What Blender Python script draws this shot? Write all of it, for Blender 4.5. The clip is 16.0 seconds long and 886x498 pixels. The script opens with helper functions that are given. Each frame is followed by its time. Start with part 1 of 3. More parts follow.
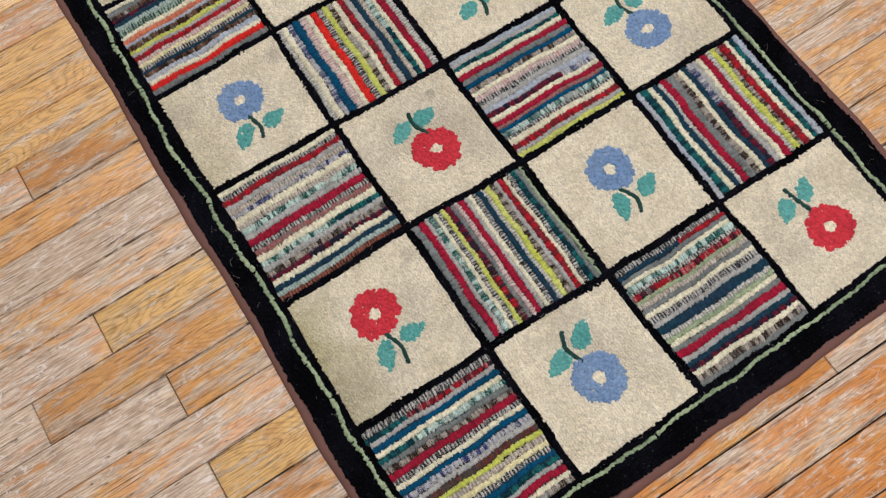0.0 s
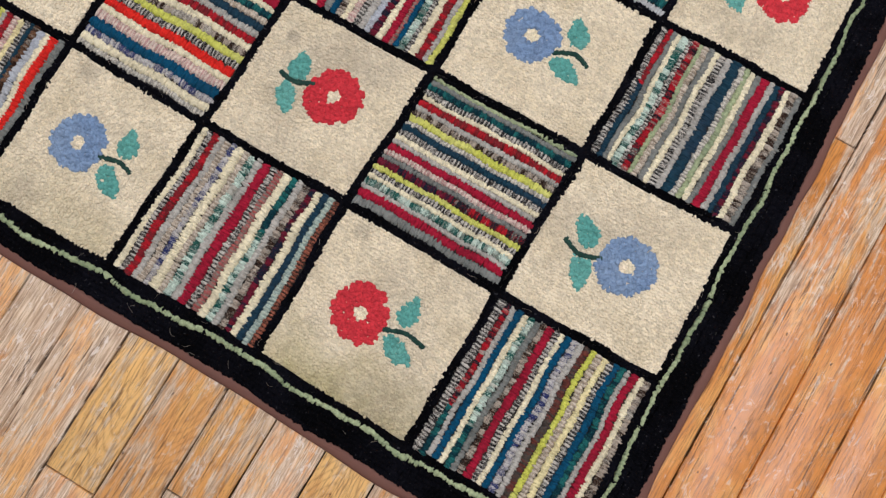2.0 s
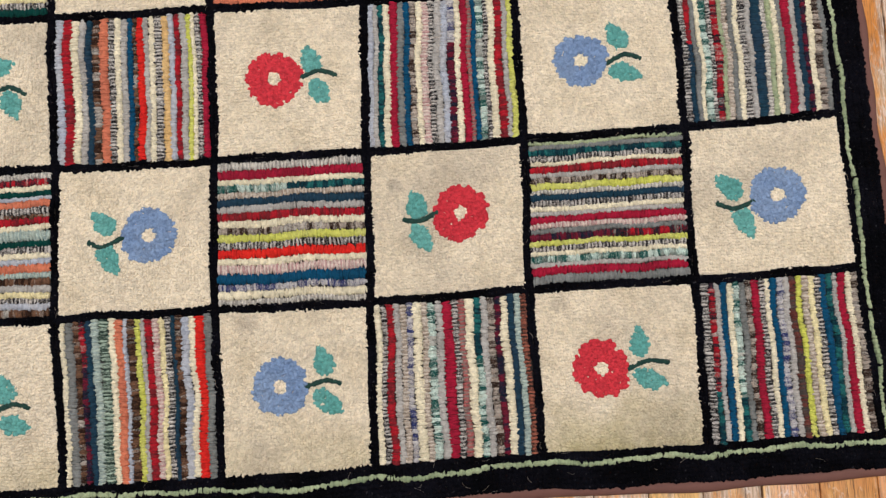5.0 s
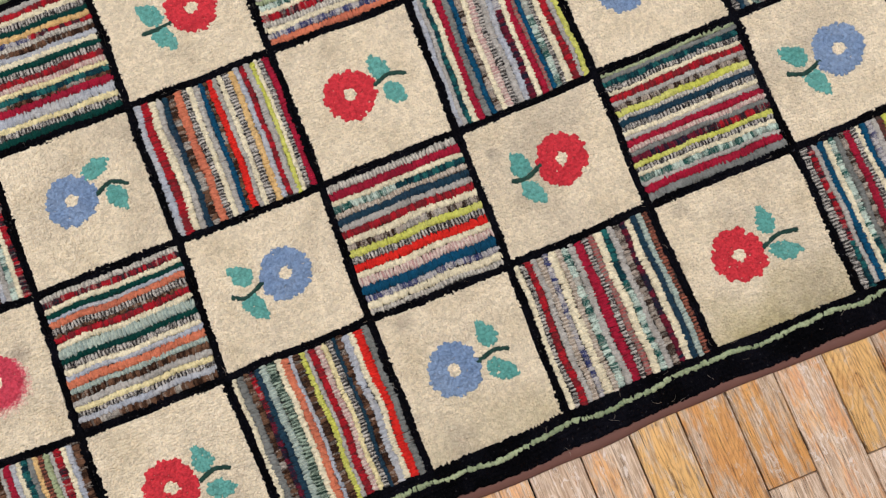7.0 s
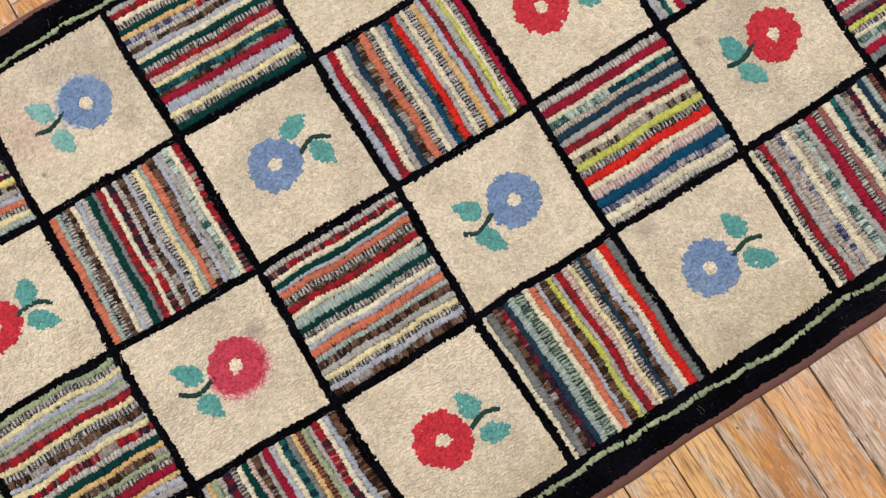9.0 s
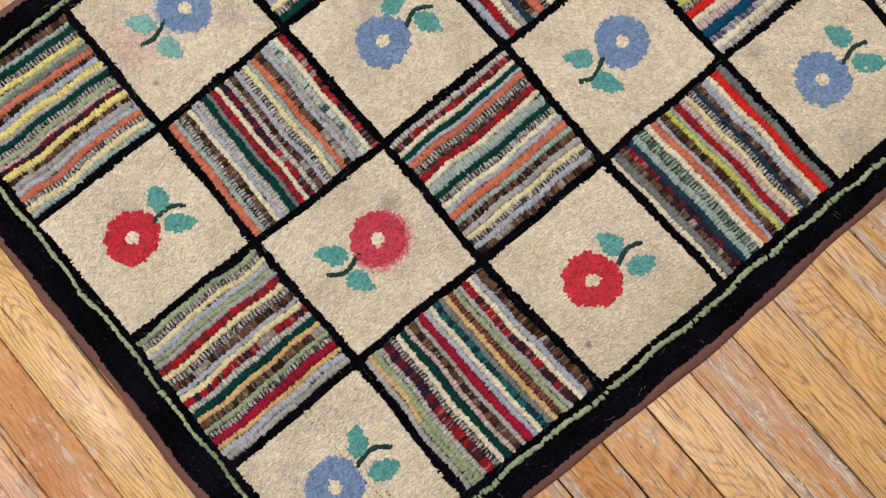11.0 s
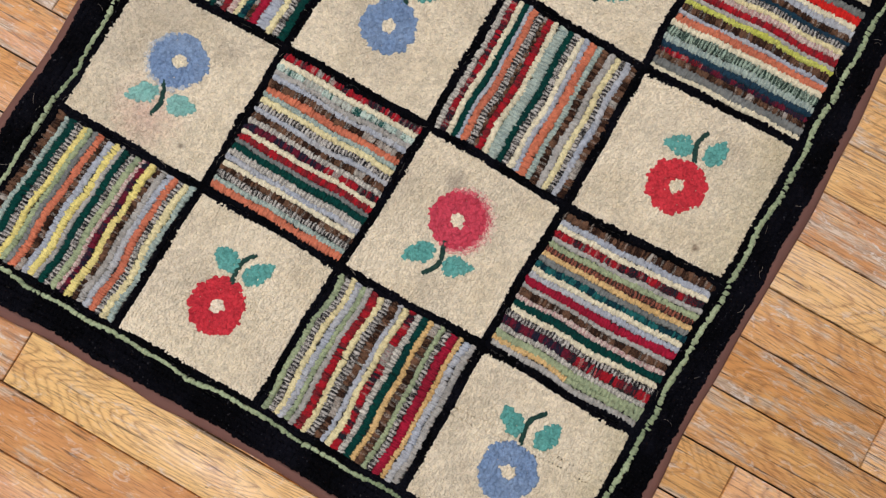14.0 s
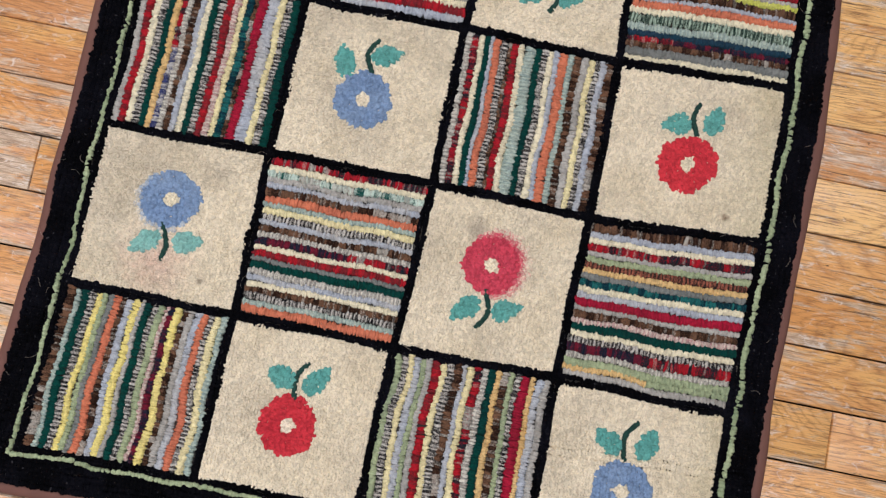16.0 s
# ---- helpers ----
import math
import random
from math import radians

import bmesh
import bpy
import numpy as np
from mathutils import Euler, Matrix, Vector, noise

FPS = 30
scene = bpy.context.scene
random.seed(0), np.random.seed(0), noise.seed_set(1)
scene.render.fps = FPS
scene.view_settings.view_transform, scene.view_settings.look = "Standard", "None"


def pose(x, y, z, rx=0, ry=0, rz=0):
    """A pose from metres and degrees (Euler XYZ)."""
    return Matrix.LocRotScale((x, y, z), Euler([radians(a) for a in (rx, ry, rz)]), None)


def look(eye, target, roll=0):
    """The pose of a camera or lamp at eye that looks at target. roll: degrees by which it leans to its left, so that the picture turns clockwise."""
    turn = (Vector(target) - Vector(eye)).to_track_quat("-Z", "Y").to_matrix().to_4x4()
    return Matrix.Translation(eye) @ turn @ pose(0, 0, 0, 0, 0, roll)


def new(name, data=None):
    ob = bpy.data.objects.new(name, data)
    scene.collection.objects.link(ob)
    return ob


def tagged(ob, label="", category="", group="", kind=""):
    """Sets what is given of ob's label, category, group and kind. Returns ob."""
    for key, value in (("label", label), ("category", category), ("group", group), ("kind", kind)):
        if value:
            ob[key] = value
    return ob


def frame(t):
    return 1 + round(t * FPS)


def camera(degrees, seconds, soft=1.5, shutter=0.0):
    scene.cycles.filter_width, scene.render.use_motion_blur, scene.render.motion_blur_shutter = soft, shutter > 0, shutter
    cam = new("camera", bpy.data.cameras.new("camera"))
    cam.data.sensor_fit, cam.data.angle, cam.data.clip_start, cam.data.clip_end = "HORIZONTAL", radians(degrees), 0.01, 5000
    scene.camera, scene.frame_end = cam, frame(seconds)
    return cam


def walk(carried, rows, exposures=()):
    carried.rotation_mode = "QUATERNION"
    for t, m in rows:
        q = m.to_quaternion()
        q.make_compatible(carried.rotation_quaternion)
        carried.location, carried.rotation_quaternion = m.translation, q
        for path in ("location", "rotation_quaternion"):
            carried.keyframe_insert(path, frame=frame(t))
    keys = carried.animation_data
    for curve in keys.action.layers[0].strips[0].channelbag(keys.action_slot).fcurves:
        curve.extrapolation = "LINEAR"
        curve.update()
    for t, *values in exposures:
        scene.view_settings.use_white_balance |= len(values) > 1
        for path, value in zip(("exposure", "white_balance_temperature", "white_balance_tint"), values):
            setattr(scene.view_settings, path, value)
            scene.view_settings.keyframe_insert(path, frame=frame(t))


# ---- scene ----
cam = camera(52.1, 16.0, soft=1.3)
PATH = [
    (0, (0.757, -0.302, 1.106), (0.15, -0.042, -0.781), -9.9),
    (0.5, (0.706, -0.28, 1.057), (0.217, -0.02, -0.864), -10.7),
    (1, (0.636, -0.257, 1.022), (0.284, -0.013, -0.932), -10.2),
    (1.5, (0.593, -0.243, 0.987), (0.348, -0.021, -0.986), -9.4),
    (2, (0.544, -0.268, 0.972), (0.39, -0.055, -1.011), -5.1),
    (2.5, (0.475, -0.284, 0.985), (0.385, -0.08, -1.002), -0.2),
    (3, (0.422, -0.275, 1.015), (0.366, -0.082, -0.975), 0.4),
    (3.5, (0.375, -0.255, 0.994), (0.351, -0.057, -0.996), 3.5),
    (4, (0.343, -0.221, 0.998), (0.352, -0.025, -0.992), 8.2),
    (4.5, (0.293, -0.224, 1.018), (0.319, -0.013, -0.971), 8.4),
    (4.7, (0.267, -0.227, 1.034), (0.299, -0.022, -0.955), 8.4),
    (6.8, (0.087, -0.271, 1.053), (0.187, 0.008, -0.925), -0.5),
    (7, (0.052, -0.279, 1.072), (0.152, -0.003, -0.906), -2.0),
    (7.5, (-0.046, -0.27, 1.085), (0.076, -0.002, -0.893), -1.2),
    (8, (-0.126, -0.229, 1.028), (-0.007, 0.04, -0.95), -4.3),
    (8.5, (-0.174, -0.208, 0.996), (-0.052, 0.049, -0.984), -4.8),
    (9, (-0.245, -0.229, 1.007), (-0.107, 0.04, -0.97), -4.7),
    (9.5, (-0.317, -0.262, 1.026), (-0.165, -0.001, -0.951), -3.5),
    (9.7, (-0.345, -0.275, 1.027), (-0.183, -0.02, -0.95), -2.0),
    (11.8, (-0.529, -0.238, 0.988), (-0.376, -0.081, -0.999), -0.3),
    (12, (-0.544, -0.248, 1.003), (-0.396, -0.114, -0.987), 2.1),
    (12.5, (-0.577, -0.278, 1.027), (-0.43, -0.161, -0.964), 2.0),
    (13, (-0.582, -0.242, 1.012), (-0.427, -0.141, -0.979), 3.8),
    (13.5, (-0.578, -0.183, 0.978), (-0.403, -0.094, -1.012), 6.4),
    (14, (-0.567, -0.123, 0.978), (-0.371, -0.044, -1.011), 7.7),
    (14.5, (-0.591, -0.081, 0.991), (-0.383, -0.012, -0.997), 6.9),
    (15, (-0.613, -0.073, 1.002), (-0.394, -0.017, -0.985), 6.0),
    (15.5, (-0.59, -0.065, 0.988), (-0.356, -0.027, -0.998), 6.1),
    (16, (-0.546, -0.037, 0.972), (-0.306, -0.019, -1.014), 7.1),
]
walk(cam, [(t, look(eye, target, roll)) for t, eye, target, roll in PATH],
     exposures=((0, 0.0, 6150, 7), (1.5, 0.0, 6250, 8), (3, 0.04, 6500, 10), (4, 0.07, 6500, 10), (9, 0.08, 6500, 10), (12, -0.09, 6550, 10), (14, -0.07, 6390, 10), (15.5, -0.02, 6260, 10), (16, 0.0, 6260, 10)))

# ---- world, light, exposure ----
world = bpy.data.worlds.new("room_air")
world.use_nodes = True
scene.world = world
world.node_tree.nodes["Background"].inputs[0].default_value = (0.9, 0.95, 1.0, 1)
world.node_tree.nodes["Background"].inputs[1].default_value = 0.05


def lamp(name, where, target, size_x, size_y, watts, colour):
    data = bpy.data.lights.new(name, "AREA")
    data.shape, data.size, data.size_y, data.energy, data.color = "RECTANGLE", size_x, size_y, watts, colour
    ob = new(name, data)
    ob.matrix_world = look(where, target)
    return ob


# Two unseen area lights, assumed under the ceiling and set for even brightness.
lamp("unseen_ceiling_light", (-1.4, 0.55, 2.5), (-1.4, 0.55, 0), 0.6, 1.2, 50, (0.94, 0.955, 1.06))
lamp("unseen_ceiling_light", (1.3, 0.1, 2.5), (1.3, 0.1, 0), 0.6, 1.2, 45, (0.94, 0.955, 1.06))


# ---- materials ----
def srgb(text):
    """Linear colour from a six-figure hex text."""
    v = [int(text[n:n + 2], 16) / 255 for n in (0, 2, 4)]
    return tuple(c / 12.92 if c <= 0.04045 else ((c + 0.055) / 1.055) ** 2.4 for c in v) + (1.0,)


class Nodes:
    """A short way to write node trees."""

    def __init__(self, name):
        self.mat = bpy.data.materials.new(name)
        self.mat.use_nodes = True
        self.tree = self.mat.node_tree
        self.bsdf = self.tree.nodes["Principled BSDF"]

    def add(self, kind, **values):
        n = self.tree.nodes.new(kind)
        for key, v in values.items():
            n.inputs[key.replace("_", " ")].default_value = v
        return n

    def link(self, a, b):
        self.tree.links.new(a, b)

    def set(self, socket, v):
        if isinstance(v, bpy.types.NodeSocket):
            self.link(v, socket)
        else:
            socket.default_value = v

    def noise(self, where, scale, detail=2.0, rough=0.5, distort=0.0):
        n = self.add("ShaderNodeTexNoise", Scale=scale, Detail=detail, Roughness=rough, Distortion=distort)
        self.link(where, n.inputs["Vector"])
        return n.outputs["Fac"]

    def remap(self, v, a, b, c=0.0, d=1.0):
        n = self.add("ShaderNodeMapRange")
        self.set(n.inputs["Value"], v)
        for k, x in zip(("From Min", "From Max", "To Min", "To Max"), (a, b, c, d)):
            n.inputs[k].default_value = x
        return n.outputs["Result"]

    def math(self, op, a, b=0.0):
        n = self.add("ShaderNodeMath")
        n.operation = op
        self.set(n.inputs[0], a)
        self.set(n.inputs[1], b)
        return n.outputs[0]

    def mix(self, fac, a, b, mode="MIX"):
        n = self.add("ShaderNodeMix")
        n.data_type, n.blend_type = "RGBA", mode
        self.set(n.inputs[0], fac)
        self.set(n.inputs[6], a)
        self.set(n.inputs[7], b)
        return n.outputs[2]

    def scaled(self, where, sx, sy, sz):
        n = self.add("ShaderNodeMapping")
        n.inputs["Scale"].default_value = (sx, sy, sz)
        self.link(where, n.inputs["Vector"])
        return n.outputs["Vector"]

    def bump(self, height, strength, distance):
        n = self.add("ShaderNodeBump", Strength=strength, Distance=distance)
        self.link(height, n.inputs["Height"])
        self.link(n.outputs["Normal"], self.bsdf.inputs["Normal"])


# old spills on the cream ground: place, radius, tone, strength
SPILLS = ((-0.500, 0.270, 0.045, "dcb4a4", 0.45), (-0.336, -0.321, 0.0055, "6c5036", 0.8), (-0.400, -0.061, 0.014, "988c7c", 0.6), (-0.515, 0.219, 0.004, "5c4c3c", 0.7), (-0.399, 0.224, 0.020, "a89c88", 0.5),
          (0.205, -0.045, 0.010, "8c8274", 0.6), (0.384, -0.193, 0.012, "a09684", 0.5), (0.030, -0.195, 0.014, "a89c88", 0.5))


def wool(name, first, second=None, kind="plain", third="b8b2a4"):
    """Hooked wool. plain: one dye; tweed: two yarns mixed fibre by fibre; runs: a strip whose colour changes along its length."""
    k = Nodes(name)
    geo = k.add("ShaderNodeNewGeometry")
    where = geo.outputs["Position"]
    cells = k.add("ShaderNodeTexVoronoi", Scale=290.0)
    k.link(where, cells.inputs["Vector"])
    split = k.add("ShaderNodeSeparateColor")
    k.link(cells.outputs["Color"], split.inputs[0])
    island = split.outputs[0]
    a, b = srgb(first), srgb(second or first)
    fine = k.noise(where, 900.0, 2.0)
    if kind in ("tweed", "runs"):
        # how much of the second dye and of pale cloth each loop carries
        share = k.add("ShaderNodeAttribute")
        share.attribute_name = "dye"
        pale = k.add("ShaderNodeAttribute")
        pale.attribute_name = "pale"
        frayed = k.remap(k.noise(where, 800.0, 2.0), 0.3, 0.7, *((-0.55, 0.55) if kind == "tweed" else (-0.50, 0.50)))
        colour = k.mix(k.remap(k.math("ADD", share.outputs["Fac"], frayed), 0.1, 0.9), a, b)
        colour = k.mix(k.remap(k.math("ADD", pale.outputs["Fac"], k.math("MULTIPLY", frayed, 0.6)), 0.35, 0.9, 0.0, 0.8), colour, srgb(third))
    else:
        colour = a
        if second:
            colour = k.mix(k.remap(k.noise(where, 16.0, 3.0, 0.6), 0.42, 0.72), a, b)
            if kind == "linty":
                colour = k.mix(k.remap(k.noise(where, 330.0, 0.0), 0.77, 0.83, 0.0, 0.14), colour, srgb("807c80"))
            if kind == "soiled_shaded":
                spot = k.remap(k.noise(where, 34.0, 2.0, 0.5), 0.66, 0.82, 0.0, 0.22)
                colour = k.mix(spot, colour, srgb("8c8070"))
                # dark flecks paint in the shade of gaps between the loops
                gap_shade = k.remap(k.noise(where, 330.0, 2.0, 0.6), 0.66, 0.74, 0.0, 0.40)
                colour = k.mix(gap_shade, colour, srgb("746850"))
                # greener and darker, raggedly, towards the south edge, and old spills
                ragged = k.noise(where, 21.0, 4.0, 0.6)
                axes = k.add("ShaderNodeSeparateXYZ")
                k.link(where, axes.inputs[0])
                south_green = k.remap(k.math("ADD", axes.outputs[1], k.math("MULTIPLY", ragged, 0.11)), -0.238, -0.320, 0.0, 0.68)
                # it is strongest under the south-east flower
                south_green = k.math("MULTIPLY", south_green, k.remap(axes.outputs[0], 0.15, 0.40, 0.4, 1.1))
                colour = k.mix(south_green, colour, srgb("a0965f"))
                # slow grey soiling where feet fall
                trod = k.remap(k.noise(where, 5.5, 4.0, 0.62), 0.50, 0.68, 0.0, 0.42)
                colour = k.mix(trod, colour, srgb("a89c88"))
                for sx, sy, radius, tone, strength in SPILLS:
                    far = k.add("ShaderNodeVectorMath")
                    far.operation = "DISTANCE"
                    k.link(where, far.inputs[0])
                    far.inputs[1].default_value = (sx, sy, 0.008)
                    near = k.math("ADD", far.outputs["Value"], k.math("MULTIPLY", k.noise(where, 120.0, 3.0), radius))
                    colour = k.mix(k.remap(near, radius * 0.6, radius * 1.6, strength, 0.0), colour, srgb(tone))
    shade = k.math("ADD", k.remap(island, 0, 1, *((0.83, 1.10) if kind == "soiled_shaded" else (0.78, 1.13))), k.remap(fine, 0.3, 0.7, -0.14, 0.14))
    tint = k.add("ShaderNodeCombineColor")
    for n in range(3):
        k.link(shade, tint.inputs[n])
    k.link(k.mix(1.0, colour, tint.outputs[0], "MULTIPLY"), k.bsdf.inputs["Base Color"])
    k.bsdf.inputs["Roughness"].default_value = 0.95
    k.bsdf.inputs["Specular IOR Level"].default_value = 0.03 if kind == "linty" else 0.08
    k.bsdf.inputs["Sheen Weight"].default_value = 0.0 if kind == "linty" else 0.03
    k.bump(fine, 0.8, 0.0010)
    return k.mat


# letter: (words, dye, second dye, kind, width)
YARN = {
    "c": ("cream", "e4dab9", "d2c8a8", "plain", 1.0), "g": ("pale grey", "b0aca2", "9a968c", "plain", 1.0),
    "w": ("off-white heather", "cec8b8", "8e8a80", "tweed", 1.0), "t": ("salt-and-pepper", "121114", "c4beb2", "tweed", 1.0),
    "r": ("crimson", "a01c34", "861c2e", "plain", 1.3), "b": ("bright red", "d42c22", "c42420", "plain", 1.15),
    "d": ("slate blue", "1c3a48", "243848", "plain", 1.15), "k": ("peacock blue", "0c4a68", "104058", "plain", 1.2),
    "n": ("blue flecked", "2c3460", "b8b4ae", "runs", 0.9), "N": ("navy and maroon", "18202e", "6c1c2c", "runs", 1.0),
    "m": ("mint and green", "c0d0c0", "124c44", "runs", 1.1), "D": ("dark teal flecked", "0c2c36", "246460", "runs", 1.0),
    "l": ("lime", "c2c458", "ccca7c", "plain", 1.0), "s": ("sage", "a2ac84", "8c9878", "plain", 0.95),
    "o": ("salmon", "cc7858", "b46850", "plain", 1.0), "v": ("brown and beige", "2e1e16", "a89c8c", "runs", 1.0),
    "V": ("dark brown mixed", "2a1a12", "6e503c", "runs", 1.0), "p": ("rosy beige", "c8bcaa", "948673", "tweed", 0.95),
    "e": ("bottle green", "063c34", "0a3430", "plain", 1.1), "y": ("pale yellow", "e2d6a4", "d8ca98", "plain", 1.0),
    "j": ("gold", "d8b67c", "caa468", "plain", 0.9), "x": ("mid grey", "7e807a", "6a6c66", "plain", 1.0),
    "R": ("red and dark", "a41c26", "1a2228", "runs", 1.1), "i": ("red and brown", "aa1e28", "702428", "runs", 1.15),
    "q": ("slate brown", "48423c", "64342c", "runs", 1.0), "u": ("grey and rose", "84786e", "a45450", "tweed", 1.0),
    "z": ("pale blue", "a9aeb4", "b4b2ac", "plain", 1.0), "T": ("black and rust", "282420", "9c5c48", "tweed", 0.9),
    "A": ("pale grey-green", "aebaaa", "8c9c94", "tweed", 1.0), "E": ("pine and mint", "1c3028", "a4b6a0", "tweed", 1.0),
    "f": ("pink-flecked beige", "d0c0b0", "b08a84", "tweed", 1.0), "Y": ("butter yellow", "e4d480", "dccc84", "plain", 1.0),
}
WOOL = {k: wool("wool_" + v[0].replace(" ", "_").replace("-", "_"), v[1], v[2], v[3]) for k, v in YARN.items()}
CREAM = wool("wool_natural_ground", "e6d9bd", "d8caac", "soiled_shaded")
BLACK = wool("wool_black", "070709", "111117", "linty")
GREEN = wool("wool_sage_line", "a8b48c", "7c8c68")
RED = wool("wool_red_flower", "cc3a42", "ba303a")
ROSE = wool("wool_faded_rose", "c84858", "c04050")
BLEED = wool("wool_bled_dye", "cc5a66", "e0d0b6", "runs")
BLED_BLUE = wool("wool_bled_blue", "a0aebc", "dccfb4", "runs")
BLUE = wool("wool_blue_flower", "7890ae", "8a9eb5")
EYE_WOOL = wool("wool_flower_eye", "e8dcbc", "ecdcc4")
LEAF = wool("wool_leaf_green", "5e9f94", "70aca0")
FADED_LEAF = wool("wool_faded_leaf", "84b6aa", "98bcb0")
STEM = wool("wool_stem_green", "26423a", "304a40")


def cloth(name, first, second):
    k = Nodes(name)
    where = k.add("ShaderNodeNewGeometry").outputs["Position"]
    weave = k.noise(where, 1400.0, 1.0)
    k.link(k.mix(k.noise(where, 40.0, 3.0), srgb(first), srgb(second)), k.bsdf.inputs["Base Color"])
    k.bsdf.inputs["Roughness"].default_value = 0.85
    k.bump(weave, 0.5, 0.0006)
    return k.mat


TAPE = cloth("brown_twill_tape", "744e42", "644238")
LINT = cloth("pale_lint", "a89c8c", "8c8074")
BURLAP = cloth("dark_burlap", "2c2620", "1c1814")


def timber():
    """Worn strip floor: orange varnish, bare yellow wood and grey scuffed patches, with grain along the boards."""
    k = Nodes("worn_strip_flooring")
    obj = k.add("ShaderNodeTexCoord").outputs["Object"]
    info = k.add("ShaderNodeObjectInfo")
    rnd = info.outputs["Random"]
    # each board's own paleness, bareness and strength of figure
    own = k.add("ShaderNodeSeparateColor")
    k.link(info.outputs["Color"], own.inputs[0])
    pale, bared, figure = own.outputs[0], own.outputs[1], own.outputs[2]
    shift = k.add("ShaderNodeCombineXYZ")
    k.link(k.math("MULTIPLY", rnd, 37.0), shift.inputs[0])
    k.link(k.math("MULTIPLY", rnd, 91.0), shift.inputs[1])
    vadd = k.add("ShaderNodeVectorMath")
    k.link(obj, vadd.inputs[0])
    k.link(shift.outputs[0], vadd.inputs[1])
    p = vadd.outputs[0]
    rnd2 = k.math("FRACT", k.math("MULTIPLY", rnd, 17.3))
    # growth rings cut flat: thin dark lines bent by a slow noise
    bend = k.noise(k.scaled(p, 9.0, 2.2, 1.0), 1.0, 2.0)
    torn = k.noise(k.scaled(p, 300.0, 22.0, 1.0), 1.0, 3.0, 0.7)
    height = k.math("ADD", k.noise(k.scaled(p, 12.0, 2.4, 1.0), 1.0, 1.0, 0.4), k.math("MULTIPLY", bend, 0.35))
    rings = k.math("FRACT", k.math("ADD", k.math("MULTIPLY", height, 44.0), k.math("MULTIPLY", torn, 0.7)))
    ring = k.math("POWER", k.math("ABSOLUTE", k.math("SUBTRACT", k.math("MULTIPLY", rings, 2.0), 1.0)), 3.5)
    fibre = k.noise(k.scaled(p, 560.0, 26.0, 1.0), 1.0, 4.0, 0.7)
    streak = k.noise(k.scaled(p, 150.0, 9.0, 1.0), 1.0, 4.0, 0.7)
    cloud = k.noise(k.scaled(p, 16.0, 6.0, 1.0), 1.0, 4.0, 0.6)
    base = k.mix(k.remap(rnd2, 0.0, 1.0), srgb("e0a25e"), srgb("d0945c"))
    base = k.mix(k.remap(pale, 0.5, 0.0, 0.0, 0.8), base, srgb("bc8450"))
    base = k.mix(k.remap(pale, 0.5, 1.0, 0.0, 0.9), base, srgb("f0c680"))
    # deep orange boards by the east end
    place_x = k.add("ShaderNodeSeparateXYZ")
    k.link(k.add("ShaderNodeNewGeometry").outputs["Position"], place_x.inputs[0])
    base = k.mix(k.remap(place_x.outputs[0], 0.70, 0.76, 0.0, 0.8), base, srgb("d28438"))
    base = k.mix(k.remap(cloud, 0.50, 0.62, 0.0, 0.55), base, srgb("ecba70"))
    base = k.mix(k.remap(cloud, 0.46, 0.36, 0.0, 0.5), base, srgb("c08048"))
    ring = k.math("MULTIPLY", ring, k.remap(torn, 0.35, 0.6, 0.35, 1.0))
    base = k.mix(k.math("MULTIPLY", ring, k.remap(figure, 0.0, 1.0, 0.25, 0.8)), base, srgb("8c5832"))
    base = k.mix(k.remap(fibre, 0.50, 0.62, 0.0, 0.66), base, srgb("80563a"))
    # bare patches where the varnish is gone, drawn out along the grain
    patch = k.math("ADD", k.math("MULTIPLY", k.noise(k.scaled(p, 46.0, 9.0, 1.0), 1.0, 8.0, 0.74, 0.25), 0.74), k.math("MULTIPLY", streak, 0.26))
    east = k.math("MULTIPLY", k.remap(place_x.outputs[0], 0.62, 0.76), k.remap(place_x.outputs[1], -0.25, 0.0, -0.17, 0.0))
    side = k.add("ShaderNodeSeparateXYZ")
    k.link(obj, side.inputs[0])
    edge = k.math("MULTIPLY", k.remap(k.math("ABSOLUTE", side.outputs[0]), 0.020, 0.031, 0.0, 0.035), k.remap(k.math("ABSOLUTE", side.outputs[0]), 0.036, 0.040, 1.0, 0.0))
    worn = k.math("ADD", k.math("ADD", patch, k.remap(bared, 0.0, 1.0, -0.12, 0.14)), k.math("ADD", edge, east))
    wear = k.remap(worn, 0.50, 0.57)
    bare = k.mix(k.remap(fibre, 0.42, 0.58), srgb("e4d4bc"), srgb("a48e74"))
    bare = k.mix(k.math("MULTIPLY", ring, 0.45), bare, srgb("8c7464"))
    bare = k.mix(k.remap(streak, 0.46, 0.64, 0.0, 0.5), bare, srgb("b09478"))
    base = k.mix(k.math("MULTIPLY", wear, 0.82), base, bare)
    # fine dark splits along the grain
    rim = k.math("MULTIPLY", k.remap(k.math("ABSOLUTE", side.outputs[0]), 0.0262, 0.0310, 0.0, 0.06), k.remap(k.math("ABSOLUTE", side.outputs[0]), 0.036, 0.040, 1.0, 0.0))
    split = k.remap(k.math("ADD", k.noise(k.scaled(p, 260.0, 7.0, 1.0), 1.0, 4.0, 0.7), rim), 0.605, 0.645, 0.0, 0.8)
    crack = k.remap(k.noise(k.scaled(p, 110.0, 11.0, 1.0), 1.0, 5.0, 0.75), 0.62, 0.655, 0.0, 0.9)
    split = k.math("MAXIMUM", split, k.math("MULTIPLY", crack, k.remap(wear, 0.0, 1.0, 0.4, 1.0)))
    base = k.mix(split, base, srgb("4c3a2c"))
